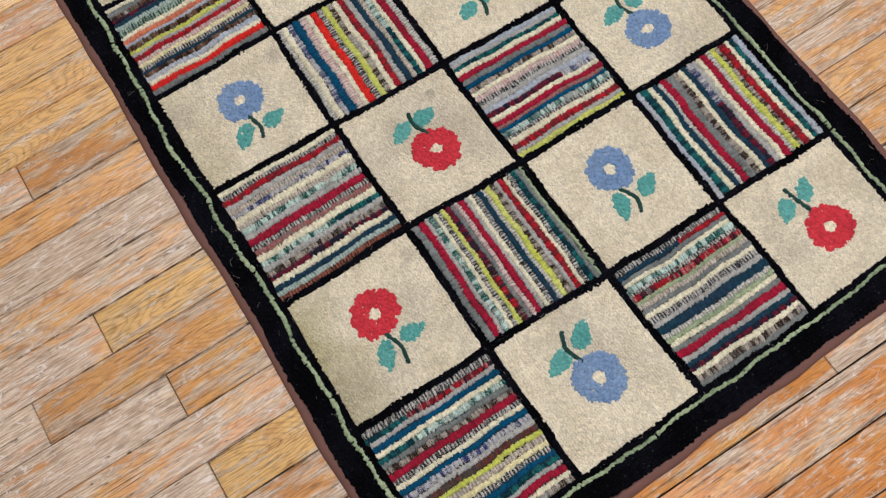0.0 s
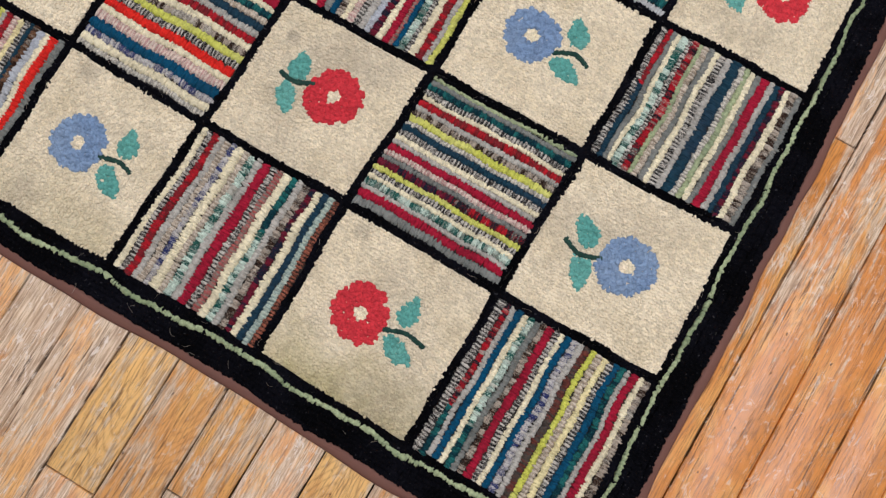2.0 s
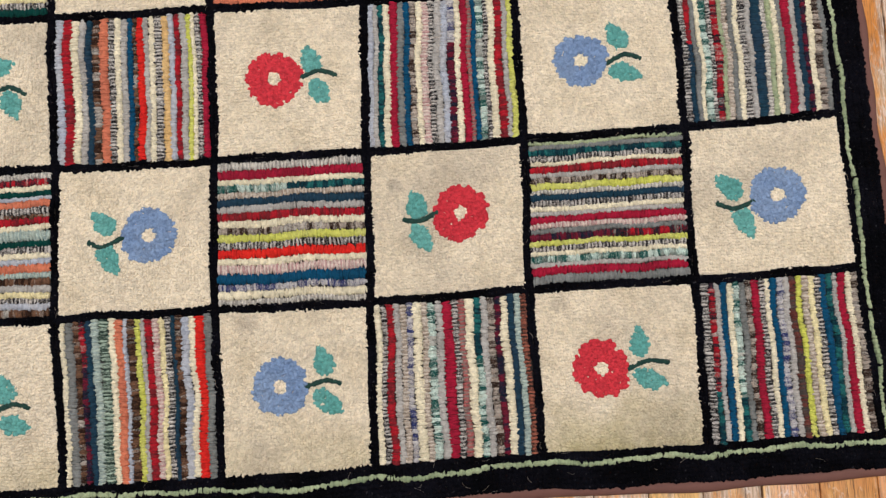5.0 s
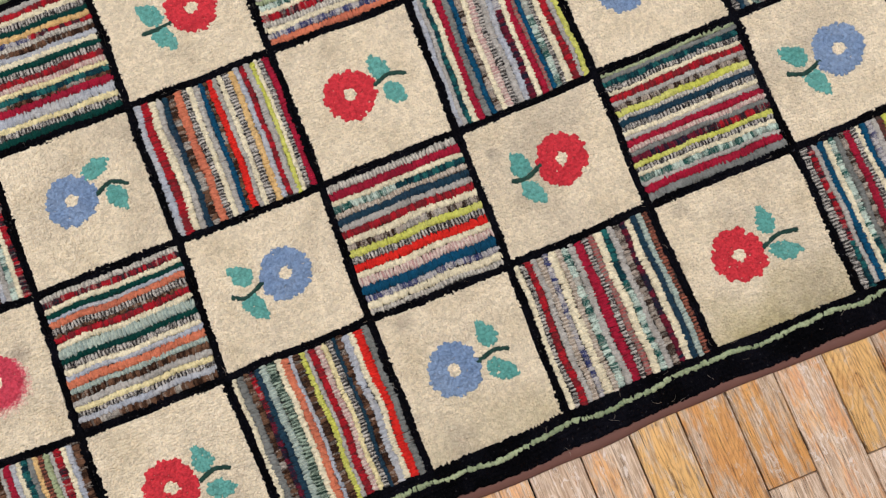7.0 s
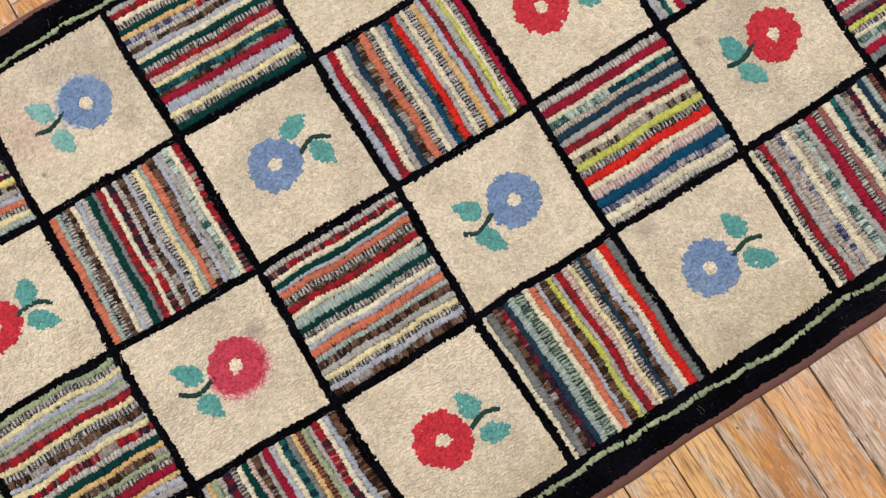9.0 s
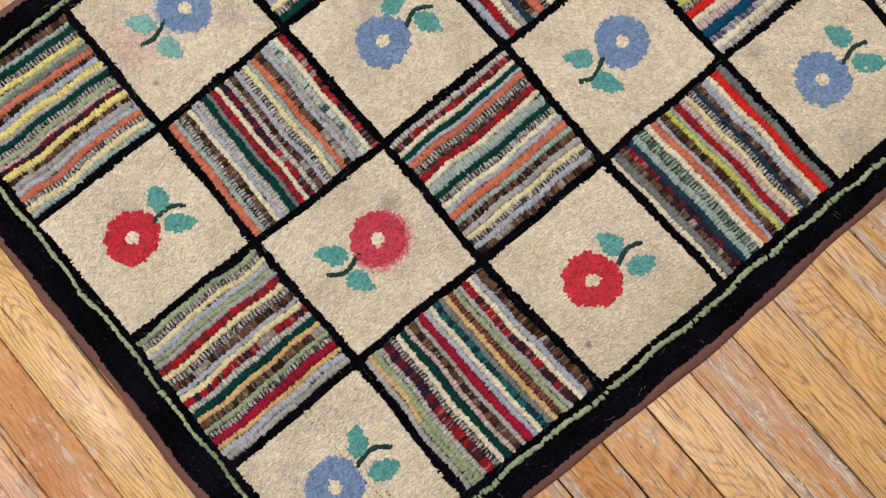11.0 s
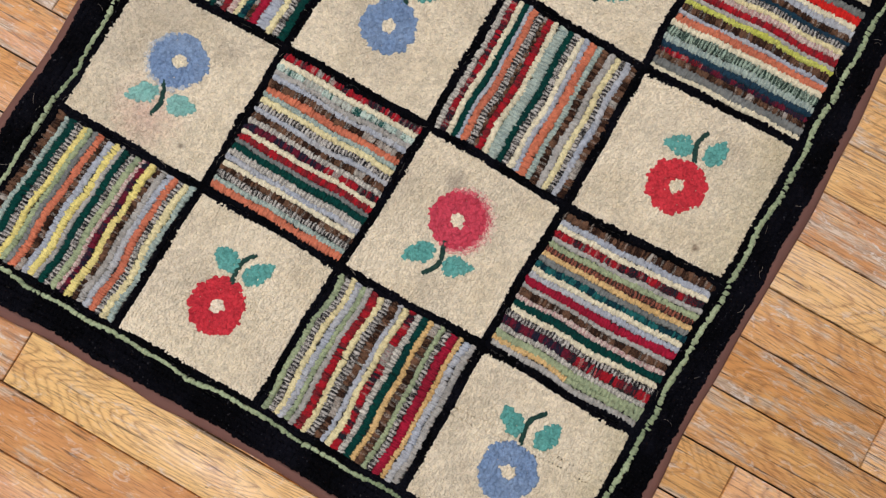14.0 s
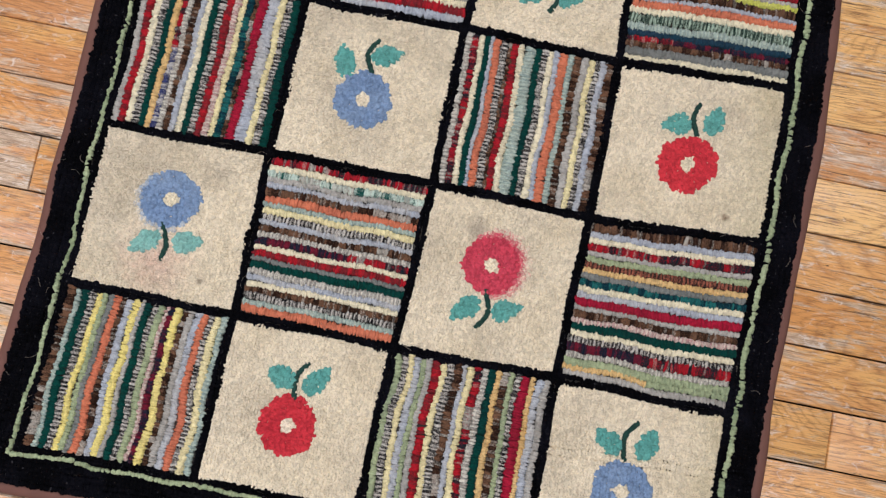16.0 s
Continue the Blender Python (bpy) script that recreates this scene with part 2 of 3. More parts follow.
    # grey stains, pale scuffs and dark pits
    stain = k.remap(k.noise(k.scaled(p, 19.0, 10.0, 1.0), 1.0, 6.0, 0.75, 0.8), 0.60, 0.70, 0.0, 0.55)
    base = k.mix(stain, base, k.mix(k.remap(fibre, 0.4, 0.6), srgb("98887a"), srgb("6c5c50")))
    scuff = k.remap(k.noise(k.scaled(p, 100.0, 44.0, 1.0), 1.0, 5.0, 0.78, 1.2), 0.575, 0.625, 0.0, 0.9)
    base = k.mix(k.math("MULTIPLY", scuff, k.remap(wear, 0.0, 1.0, 0.45, 1.0)), base, srgb("e0d2c2"))
    pits = k.remap(k.noise(k.scaled(p, 150.0, 60.0, 1.0), 1.0, 3.0, 0.6), 0.69, 0.73, 0.0, 0.85)
    base = k.mix(pits, base, srgb("44362c"))
    k.link(base, k.bsdf.inputs["Base Color"])
    k.link(k.remap(wear, 0, 1, 0.36, 0.6), k.bsdf.inputs["Roughness"])
    k.bump(k.math("SUBTRACT", k.math("MULTIPLY", fibre, 0.6), k.math("ADD", k.math("MULTIPLY", k.math("ADD", pits, split), 1.2), k.math("MULTIPLY", wear, 0.3))), 0.5, 0.0010)
    return k.mat


WOOD = timber()
SUBFLOOR = cloth("dark_subfloor", "1a120c", "120c08")


def paint(name, tone):
    k = Nodes(name)
    where = k.add("ShaderNodeNewGeometry").outputs["Position"]
    k.link(k.mix(k.noise(where, 2.0, 3.0), srgb(tone), srgb("e4e0d6")), k.bsdf.inputs["Base Color"])
    k.bsdf.inputs["Roughness"].default_value = 0.8
    k.bump(k.noise(where, 240.0, 2.0), 0.2, 0.001)
    return k.mat


PAINT = paint("white_wall_paint", "e8e4da")

# ---- building helpers ----
ORIGIN = {}


def fast_mesh(name, verts, faces):
    """A mesh from arrays of corners and of triangles or quads."""
    me = bpy.data.meshes.new(name)
    verts, faces = np.asarray(verts, np.float32), np.asarray(faces, np.int32)
    me.vertices.add(len(verts))
    me.vertices.foreach_set("co", verts.ravel())
    me.loops.add(faces.size)
    me.loops.foreach_set("vertex_index", faces.ravel())
    me.polygons.add(len(faces))
    me.polygons.foreach_set("loop_start", np.arange(0, faces.size, faces.shape[1], dtype=np.int32))
    me.update(calc_edges=True)
    return me


def place(name, verts, faces, material, parent=None, smooth=True):
    """One mesh object whose origin lies in its own middle, under a thing or a part."""
    verts = np.asarray(verts, float)
    mid = (verts.min(0) + verts.max(0)) / 2
    mid[2] = verts[:, 2].min()
    me = fast_mesh(name, verts - mid, faces)
    if smooth:
        me.polygons.foreach_set("use_smooth", np.ones(len(me.polygons), bool))
    me.materials.append(material)
    ob = new(name, me)
    ORIGIN[ob.name] = mid
    ob.parent = parent
    ob.location = mid - (ORIGIN[parent.name] if parent else 0)
    return ob


def box(x0, y0, z0, x1, y1, z1, bevel=0.0):
    """Corners and quads of a box; bevel slopes its upper edges."""
    b = bevel
    low = [(x0, y0, z0), (x1, y0, z0), (x1, y1, z0), (x0, y1, z0)]
    mid = [(x0, y0, z1 - b), (x1, y0, z1 - b), (x1, y1, z1 - b), (x0, y1, z1 - b)]
    top = [(x0 + b, y0 + b, z1), (x1 - b, y0 + b, z1), (x1 - b, y1 - b, z1), (x0 + b, y1 - b, z1)]
    rings = [low, mid, top] if b else [low, top]
    verts = [v for r in rings for v in r]
    faces = [(3, 2, 1, 0)]
    for n in range(len(rings) - 1):
        for m in range(4):
            faces.append((4 * n + m, 4 * n + (m + 1) % 4, 4 * n + 4 + (m + 1) % 4, 4 * n + 4 + m))
    e = 4 * (len(rings) - 1)
    faces.append((e, e + 1, e + 2, e + 3))
    return np.array(verts, float), faces


# ---- the room ----
ROOM_X, ROOM_Y, ROOM_Z = 2.6, 2.4, 2.6
# Unseen plain walls and ceiling, added to close the room and bounce light.
for name, b in (("wall_north", (-ROOM_X, ROOM_Y, 0, ROOM_X, ROOM_Y + 0.12, ROOM_Z)), ("wall_south", (-ROOM_X, -ROOM_Y - 0.12, 0, ROOM_X, -ROOM_Y, ROOM_Z)),
                ("wall_east", (ROOM_X, -ROOM_Y - 0.12, 0, ROOM_X + 0.12, ROOM_Y + 0.12, ROOM_Z)), ("wall_west", (-ROOM_X - 0.12, -ROOM_Y - 0.12, 0, -ROOM_X, ROOM_Y + 0.12, ROOM_Z)),
                ("ceiling", (-ROOM_X - 0.12, -ROOM_Y - 0.12, ROOM_Z, ROOM_X + 0.12, ROOM_Y + 0.12, ROOM_Z + 0.1))):
    tagged(place(name, *box(*b), PAINT, smooth=False), "unseen plain white painted " + name.split("_")[0], name.split("_")[0], kind="structure")
floor = tagged(place("floor", *box(-ROOM_X, -ROOM_Y, -0.06, ROOM_X, ROOM_Y, -0.0185), SUBFLOOR, smooth=False),
               "worn orange-brown narrow strip wood floor", "floor", kind="structure")

# ---- the rug ----
RUG_Z, PILE = 0.0020, 0.0065
LINE_X = (0.7285, 0.5462, 0.3581, 0.1754, -0.0007, -0.1843, -0.3617, -0.5428, -0.7133)
SLANT = (-0.028, 0.004, 0.005, 0.024, 0.007, -0.004, -0.011, 0.003, -0.005)
LINE_Y = (-0.3632, -0.1786, -0.0049, 0.1761, 0.3534)
TILT_Y = (-0.0028, -0.0009, 0.0030, 0.0033, -0.0010)
BOW = (0.0137, 0.0159, 0.0268, 0.0061, 0.0020)
HALF_LINE = 0.0047
# the second line from the south is drawn least straight: how far its crossings lie east and north of the rule
STRAY_X = (-0.0015, -0.0028, -0.0042, 0.0, -0.0042, -0.0018, -0.0050, 0.0032, -0.0010)
STRAY_Y = (0.0015, -0.0004, 0.0040, -0.0014, 0.0030, 0.0, 0.0006, 0.0008, -0.0010)
# and the same for the south edge
EDGE_X = (0.0, -0.0024, -0.0016, 0.0, 0.0, 0.0032, 0.0024, 0.0026, 0.0)
EDGE_Y = (0.0, -0.0014, 0.0032, 0.0006, -0.0014, -0.0024, -0.0024, 0.0034, -0.0030)
CREASES = (-0.627, -0.6185)
rng = np.random.default_rng(7)


def warp(x, y):
    """The hand-hooked rug is nowhere quite straight."""
    dx = np.interp(-x, [-v for v in LINE_X], SLANT) * y + 0.0007 * np.sin(23.0 * y - 11.0 * x) + 0.0005 * np.sin(61.0 * y + 17 * x)
    dy = np.interp(y, LINE_Y, BOW) * x * x + np.interp(y, LINE_Y, TILT_Y) * x + 0.0008 * np.sin(19.0 * x + 9.0 * y) + 0.0005 * np.sin(57.0 * x - 13 * y)
    near = np.clip(1 - np.abs(y - LINE_Y[1]) / 0.178, 0, 1)
    near = near * near * (3 - 2 * near)
    dx = dx + near * np.interp(-x, [-v for v in LINE_X], STRAY_X)
    dy = dy + near * np.interp(-x, [-v for v in LINE_X], STRAY_Y)
    near = np.clip(1 - (y - LINE_Y[0]) / 0.178, 0, 1)
    near = near * near * (3 - 2 * near)
    dx = dx + near * np.interp(-x, [-v for v in LINE_X], EDGE_X)
    dy = dy + near * np.interp(-x, [-v for v in LINE_X], EDGE_Y)
    # the north-west corner pulls outwards
    pull = np.clip((-x - 0.52) / 0.20, 0, 1.3) * np.clip((y - 0.15) / 0.20, 0, 1.3)
    return x + dx - 0.003 * pull, y + dy + 0.0068 * pull


def swell(x, y):
    """Slow unevenness of the rug's height."""
    return 0.0009 * np.sin(31 * x + 5 * y) * np.sin(27 * y - 3) + 0.0006 * np.sin(70 * x) * np.sin(64 * y + 1)


def creased(x, y):
    """Two old fold lines near the west end, where the pile parts."""
    cut = sum(np.exp(-((x - c + 0.047 * y + 0.0012 * np.sin(90 * y)) / 0.0013) ** 2) for c in CREASES)
    return np.clip(cut, 0, 1) * np.where(y < -0.02, 1.0, 0.4)


def loop_field(x, y, long, wide, turn, height, sides=6, low=RUG_Z + 0.0022):
    """Corners and triangles of many rounded wool loops: half-lengths along and across, turn in radians."""
    x, y = warp(np.asarray(x, float), np.asarray(y, float))
    n = len(x)
    long, wide, turn, height = (np.broadcast_to(np.asarray(v, float), n) for v in (long, wide, turn, height))
    a = np.arange(sides) * 2 * math.pi / sides
    z0 = low + swell(x, y)
    height = height - 0.0022
    height = height * (1 - 0.85 * creased(x, y))
    lean = rng.uniform(-0.25, 0.25, (2, n)) * wide
    rings = []
    for r, h, s in ((1.0, 0.0, 0.0), (0.84, 0.78, 0.6)):
        u, v = r * long[:, None] * np.cos(a), r * wide[:, None] * np.sin(a)
        rings.append(np.stack([x[:, None] + lean[0][:, None] * s + u * np.cos(turn)[:, None] - v * np.sin(turn)[:, None],
                               y[:, None] + lean[1][:, None] * s + u * np.sin(turn)[:, None] + v * np.cos(turn)[:, None],
                               (z0 + height * h)[:, None] + 0 * u], -1))
    top = np.stack([x + lean[0], y + lean[1], z0 + height], -1)[:, None]
    verts = np.concatenate(rings + [top], 1)
    one = []
    for m in range(sides):
        q = (m + 1) % sides
        one += [(m, q, sides + q), (m, sides + q, sides + m), (sides + m, sides + q, 2 * sides)]
    faces = np.array(one)[None] + (np.arange(n) * (2 * sides + 1))[:, None, None]
    # the strip of wool runs on underneath from loop to loop
    first = np.arange(n - 1) * (2 * sides + 1)
    under = np.stack([first, first + sides // 2, first + 2 * sides + 1], -1)
    return verts.reshape(-1, 3), np.concatenate([faces.reshape(-1, 3), under])


def dye_of_loops(ob, kind, flecked, sides=8):
    """Store each loop's share of the second dye and of pale cloth: rib by rib in tweed, in lengths of some loops in runs."""
    me = ob.data
    n = len(me.vertices) // (2 * sides + 1)
    if kind == "tweed":
        dye = np.where(np.arange(n) % 2 == 0, rng.uniform(0.0, 0.35, n), rng.uniform(0.5, 1.0, n))
        pale = np.zeros(n)
    else:
        dye, pale, at, now = np.zeros(n), np.zeros(n), 0, rng.uniform() < 0.5
        while at < n:
            step = int(rng.choice((2, 3, 4, 5, 7, 11)))
            dye[at:at + step] = (0.85 if now else 0.1) + rng.uniform(-0.1, 0.1)
            if rng.uniform() < 0.09:
                pale[at:at + step] = 0.75
            at, now = at + step, not now
        dye = np.clip(dye + rng.normal(0, 0.26, n), 0, 1)
        pale = np.clip(pale + rng.choice((0.0, 0.0, 0.0, 0.0, 0.5), n), 0, 1) * flecked
    for title, v in (("dye", dye), ("pale", pale)):
        me.attributes.new(title, "FLOAT", "POINT").data.foreach_set("value", np.repeat(v, 2 * sides + 1).astype(np.float32))


def row_of_loops(p, q, width, pitch=0.0021, height=PILE, wander=0.0006, drift=(0.0, 0.0), stray=None):
    """One hooked strip from p to q: loops set crosswise, close together. drift: a slow wave that neighbouring strips share, and its phase."""
    p, q = np.array(p, float), np.array(q, float)
    length = np.linalg.norm(q - p)
    way = (q - p) / length
    n = max(2, int(length / pitch))
    s = (np.arange(n) + 0.5) / n * length + rng.uniform(-0.0006, 0.0006, n)
    ph = rng.uniform(0, 6.28, 2)
    side = wander * (np.sin(s * 40 + ph[0]) + 0.7 * np.sin(s * 95 + ph[1])) + rng.normal(0, 0.00045, n)
    if drift[0]:
        along = (p[0] + p[1]) * 9.0 + drift[1]
        side = side + drift[0] * np.sin(s * 42 + along) * np.sin(np.pi * np.clip(s / length, 0, 1)) + 0.5 * drift[0] * np.sin(s * 97 + 1.7 * along)
    if stray:
        side = side + stray(p[0] + way[0] * s)
    x = p[0] + way[0] * s - way[1] * side
    y = p[1] + way[1] * s + way[0] * side
    across = math.atan2(way[0], -way[1])
    return loop_field(x, y, width * 0.65 * rng.uniform(0.78, 1.24, n), pitch * 0.90 * rng.uniform(0.75, 1.3, n), across + rng.normal(0, 0.13, n),
                      height * rng.uniform(0.84, 1.08, n), 8)


def scatter(x0, x1, y0, y1, along, between):
    """Loop places in wavering rows that run east to west, each row turning back where the last one ended."""
    nx, ny = max(1, round((x1 - x0) / along)), max(1, round((y1 - y0) / between))
    gx, gy = np.meshgrid((np.arange(nx) + 0.5) / nx, (np.arange(ny) + 0.5) / ny)
    gx = gx + rng.uniform(-0.5, 0.5, (ny, 1)) / nx * 0.8
    x = x0 + (x1 - x0) * gx + rng.normal(0, along * 0.28, (ny, nx))
    y = y0 + (y1 - y0) * gy + rng.normal(0, between * 0.20, (ny, nx))
    wave = np.sin(gx * rng.uniform(5, 9) + rng.uniform(0, 6)) + 0.6 * np.sin(gx * 23 + gy * 4)
    y = y + 0.0022 * wave * np.sin(np.pi * gy)
    x[1::2], y[1::2] = x[1::2, ::-1].copy(), y[1::2, ::-1].copy()
    return np.clip(x.ravel(), x0, x1), y.ravel()


rug = new("hooked_rug")
ORIGIN[rug.name] = np.zeros(3)
tagged(rug, "hand-hooked wool rug of flower and striped squares on wood floor", "rug")

place("backing", *box(LINE_X[8] - 0.040, LINE_Y[0] - 0.036, 0.0004, LINE_X[0] + 0.040, LINE_Y[4] + 0.045, RUG_Z + 0.0012, 0.001), BURLAP, rug, False)

# striped squares: yarn letter and width of each strip from the west edge eastwards (columns a, c), or from the north edge southwards
# (columns b, d); after a stroke, the yarn it goes on with and the hundredth of its length where that begins
STRIPES = {
    (0, 0): "t40 R30/D70 g27 k33 c30 m35/D75 x30 v30 r40 t30 c28 k32 n35 g30 q35 l30 p33 y32 t30 k35 D30 g25 r40 c30 v34",
    (2, 0): "c30 t27 i37 g33 p30 n30 c45 p30 m38 g37 r50 t30 u32 c42 D33/m40 g35 v35 N30 c40 d32 A30 T30",
    (4, 0): "c25 x38 V30 R25/N30 d30 A35 E45 c30 o35 z20 V38 l27 g20 i35 f30 y25 t30 d20 V28 z35 c30 b40 x35",
    (6, 0): "g28 j25/s50 s35 w25 N45/R45 t28 c28 e36 f25 V32 g22 r40 z28 c28 D30 x28 j27 T30 s28 g22 R38 c26 z30 V40",
    (1, 1): "s20 x25 D35 t30 c25 i42 g28 v32 l38 w25 d35 t32 c28 g25 r40 f30 x27 N40/R50 l30 t30 c26 m37 g25 r45 x45",
    (3, 1): "w43 r50 c32 m40/D50 p32 d43 g37 i43 c40 v37 l43 t40 b50 c35 f50 k55 n35 c45 w30",
    (5, 1): "w30 R32 c28 e30 z20 o34 t34 V18 i34 c30 A52 e30 t32 c28 z26 o42 A28 V34 g35 y30 t25 z32 V35",
    (7, 1): "s25 t28 y25 z28 s22 g25 i35 y25 t32 V32 z22 y28 R32 w28 e32 j25 V32 s22 t25 r38 j22 z32 g28",
    (0, 2): "t35 i30/d45 x27 c25 m40 t25 R40 s23 p32 x30 c32 t38 g32 d58 w30 s30 c32 x30 r46 g32 d32 N28 c35 v40 x30",
    (2, 2): "z28 g27 D30 c35 r40 x37 k33 v33 c32 f38 t32 g38 z37 n40/N30 c33 r37 u23 k27 m40 t25 c38 i42 g28 l32",
    (4, 2): "z35 i43 c37 g30 d30 V35 o42 t30 c28 g32 k26 V20 b34 g23 c27 t36 j32 z28 i27 g33 l22 c20 t25 r30",
    (6, 2): "o38 A25 t28 V28 c25 z25 w30 e34 x20 i32 c25 N32/R60 w25 V30 z25 t30 y28 A22 o34 V32 z25 g25 m32 c28 R32",
    (1, 3): "z30 D32 c28 i38 v24 l35 w25 r40 c28 g32 n35/N40 d32 c28 v32 x42 r42 w20 d32 c32 D42 z28",
    (3, 3): "v30 c28 D32 g30 r40 c28 t30 l30 x30 d34 c28 p30 k34 i36 g28 s24 m34 c28 R40 w34 c30 n34 o38",
    (5, 3): "g25 i32 c28 t30 e28 j28 n25/R55 w25 V28 z25 c28 e30 t30 i32 f28 y25 D32 V18 r38 z50 y28 t28 e35",
    (7, 3): "V35 A22 e32 t30 Y26 s24 x22 o32 V25 z28 Y32 g20 e30 t25 s28 f18 N25 Y32 V25 g28 z28 o32 t25 y30 A25",
}


def square_bounds(i, j):
    """West, east, south and north bounds of a square, clear of the black lines."""
    return (LINE_X[i + 1] + (HALF_LINE if i < 7 else 0.0018), LINE_X[i] - (HALF_LINE if i > 0 else 0.0018),
            LINE_Y[j] + (HALF_LINE if j > 0 else 0.0018), LINE_Y[j + 1] - (HALF_LINE if j < 3 else 0.0018))


def striped_square(i, j, text):
    x0, x1, y0, y1 = square_bounds(i, j)
    square = place("striped_square", *box(x0 - 0.003, y0 - 0.003, RUG_Z, x1 + 0.003, y1 + 0.007, RUG_Z + 0.0024, 0.0006), BURLAP, rug, False)
    strips = [(word.split("/")[0], word.split("/")[1:]) for word in text.split()]
    widths = np.array([float(head[1:]) for head, _ in strips])
    span, length = ((x1 - x0), (y1 - y0)) if j % 2 == 0 else ((y1 - y0), (x1 - x0))
    ends = np.concatenate([[0], np.cumsum(widths)]) / widths.sum() * span
    drift = (0.0019 if i == 7 else 0.0008, 3.1 * i + 1.7 * j)
    for (head, tail), a, b in zip(strips, ends, ends[1:]):
        m = (a + b) / 2
        trim = rng.uniform(-0.0012, 0.0012, 2)
        pieces = [(head[0], 0.0, 1.0)]
        if tail:
            cut = float(tail[0][1:]) / 100 + rng.uniform(-0.02, 0.02)
            pieces = [(head[0], 0.0, cut), (tail[0][0], cut, 1.0)]
        for c, f0, f1 in pieces:
            s0, s1 = f0 * length + trim[0] * (f0 == 0), f1 * length + trim[1] * (f1 == 1)
            p, q = ((x0 + m, y1 - s0), (x0 + m, y1 - s1)) if j % 2 == 0 else ((x0 + s0, y1 - m), (x0 + s1, y1 - m))
            ob = place("hooked_strip", *row_of_loops(p, q, b - a, drift=drift), WOOL[c], square)
            if YARN[c][3] != "plain":
                dye_of_loops(ob, YARN[c][3], c in "nmvVR")
            ob["label"] = YARN[c][0] + " hooked wool strip"


def flower_square(i, j, dye, words, eye_at, stem_by, upper_leaf, lower_leaf):
    """Natural-wool square with one flower. All in squares, along and across the stem: the eye from the middle; from the eye, three points of the
    stem, and each leaf's middle and tip."""
    du, dv = eye_at
    x0, x1, y0, y1 = square_bounds(i, j)
    crosswise = (i + 2 * j) % 3 == 0
    if crosswise:
        y, x = scatter(y0, y1, x0, x1, 0.0027, 0.0034)
    else:
        x, y = scatter(x0, x1, y0, y1, 0.0027, 0.0034)
    side = 1 if j % 2 == 0 else -1
    green = FADED_LEAF if words == "faded blue" else LEAF
    C = 0.18
    u = side * (x - (x0 + x1) / 2) / C - du
    v = side * (y - (y0 + y1) / 2) / C - dv
    ph = 1.7 * i + 2.3 * j
    angle, r = np.arctan2(v, u), np.hypot(u, v)
    lobe = 0.009 if i > 5 else 0.021 if "red" in words else 0.014
    petal = 0.171 + lobe * np.abs(np.sin(5.5 * angle + ph)) ** 0.7 - lobe * 0.6 + 0.004 * np.sin(3 * angle + 2 * ph)
    eye = r < 0.049 + 0.003 * np.sin(2 * angle + ph)
    flower = (r < petal) & ~eye

    def leaf(cu, cv, tu, tv):
        turn, a, b = math.atan2(tv - cv, tu - cu), min(0.112, max(0.092, math.hypot(tu - cu, tv - cv))), 0.071
        s = (u - cu) * math.cos(turn) + (v - cv) * math.sin(turn)
        t = -(u - cu) * math.sin(turn) + (v - cv) * math.cos(turn)
        w = np.clip((s + a) / (2 * a), 0, 1)
        return (np.abs(s) < a) & (np.abs(t) < b * 2.05 * np.sqrt(w) * (1 - w) ** 0.85)

    curve = np.polyfit([k[0] for k in stem_by], [k[1] for k in stem_by], 2)
    stem_0, stem_1 = stem_by[0][0] - 0.025, stem_by[2][0]

    def bend(w):
        return (np.polyval(curve, w) + np.interp(w, [k[0] for k in stem_by], [k[1] for k in stem_by])) / 2

    stem = (np.abs(v - bend(u)) < 0.0140) & (u > stem_0) & (u < stem_1)
    upper = leaf(*upper_leaf) & ~stem & ~flower
    lower = leaf(*lower_leaf) & ~stem & ~flower
    n = len(x)
    size_l, size_w = 0.0022 * rng.uniform(0.7, 1.4, n), 0.00175 * rng.uniform(0.75, 1.35, n)
    turn = rng.normal(1.57 if crosswise else 0.0, 0.75, n)
    high = PILE * rng.uniform(0.84, 1.08, n)
    left = np.ones(n, bool)
    square = None
    bleed = np.zeros(n, bool)
    if words == "faded rose":
        bleed = (r > petal) & (r < petal + 0.06 * np.clip(0.55 + np.cos(angle - 1.9), 0, 1.2) * rng.uniform(0.7, 1.1, n)) & ~upper & ~lower & ~stem
    if words == "faded blue":
        bleed = (r > petal) & (r < petal + 0.04 * np.clip(0.4 + np.cos(angle + 0.8), 0, 1.2) * rng.uniform(0.5, 1.1, n)) & ~upper & ~lower & ~stem
    for mask in (flower, eye, upper, lower, stem, bleed):
        left &= ~mask
    v, f = loop_field(x[left], y[left], size_l[left], size_w[left], turn[left], high[left])
    n0 = m0 = 61 if i == 7 else 13
    gx, gy = np.meshgrid(np.linspace(x0, x1, n0), np.linspace(y0, y1, m0))
    bx, by = warp(gx.ravel(), gy.ravel())
    fold = creased(bx, by)
    bed = np.stack([bx, by, RUG_Z + PILE * 0.68 + swell(bx, by) - fold * 0.0046], -1)
    a = (np.arange(m0 - 1)[:, None] * n0 + np.arange(n0 - 1)).ravel()
    bed_f = np.concatenate([np.stack([a, a + 1, a + n0 + 1], -1), np.stack([a, a + n0 + 1, a + n0], -1)])
    join = np.array([[0, 1, len(v)]])
    square = place("flower_square", np.concatenate([v, bed]), np.concatenate([f, bed_f + len(v), join]), CREAM, rug)
    square["label"] = "natural cream square with a " + words + " flower"
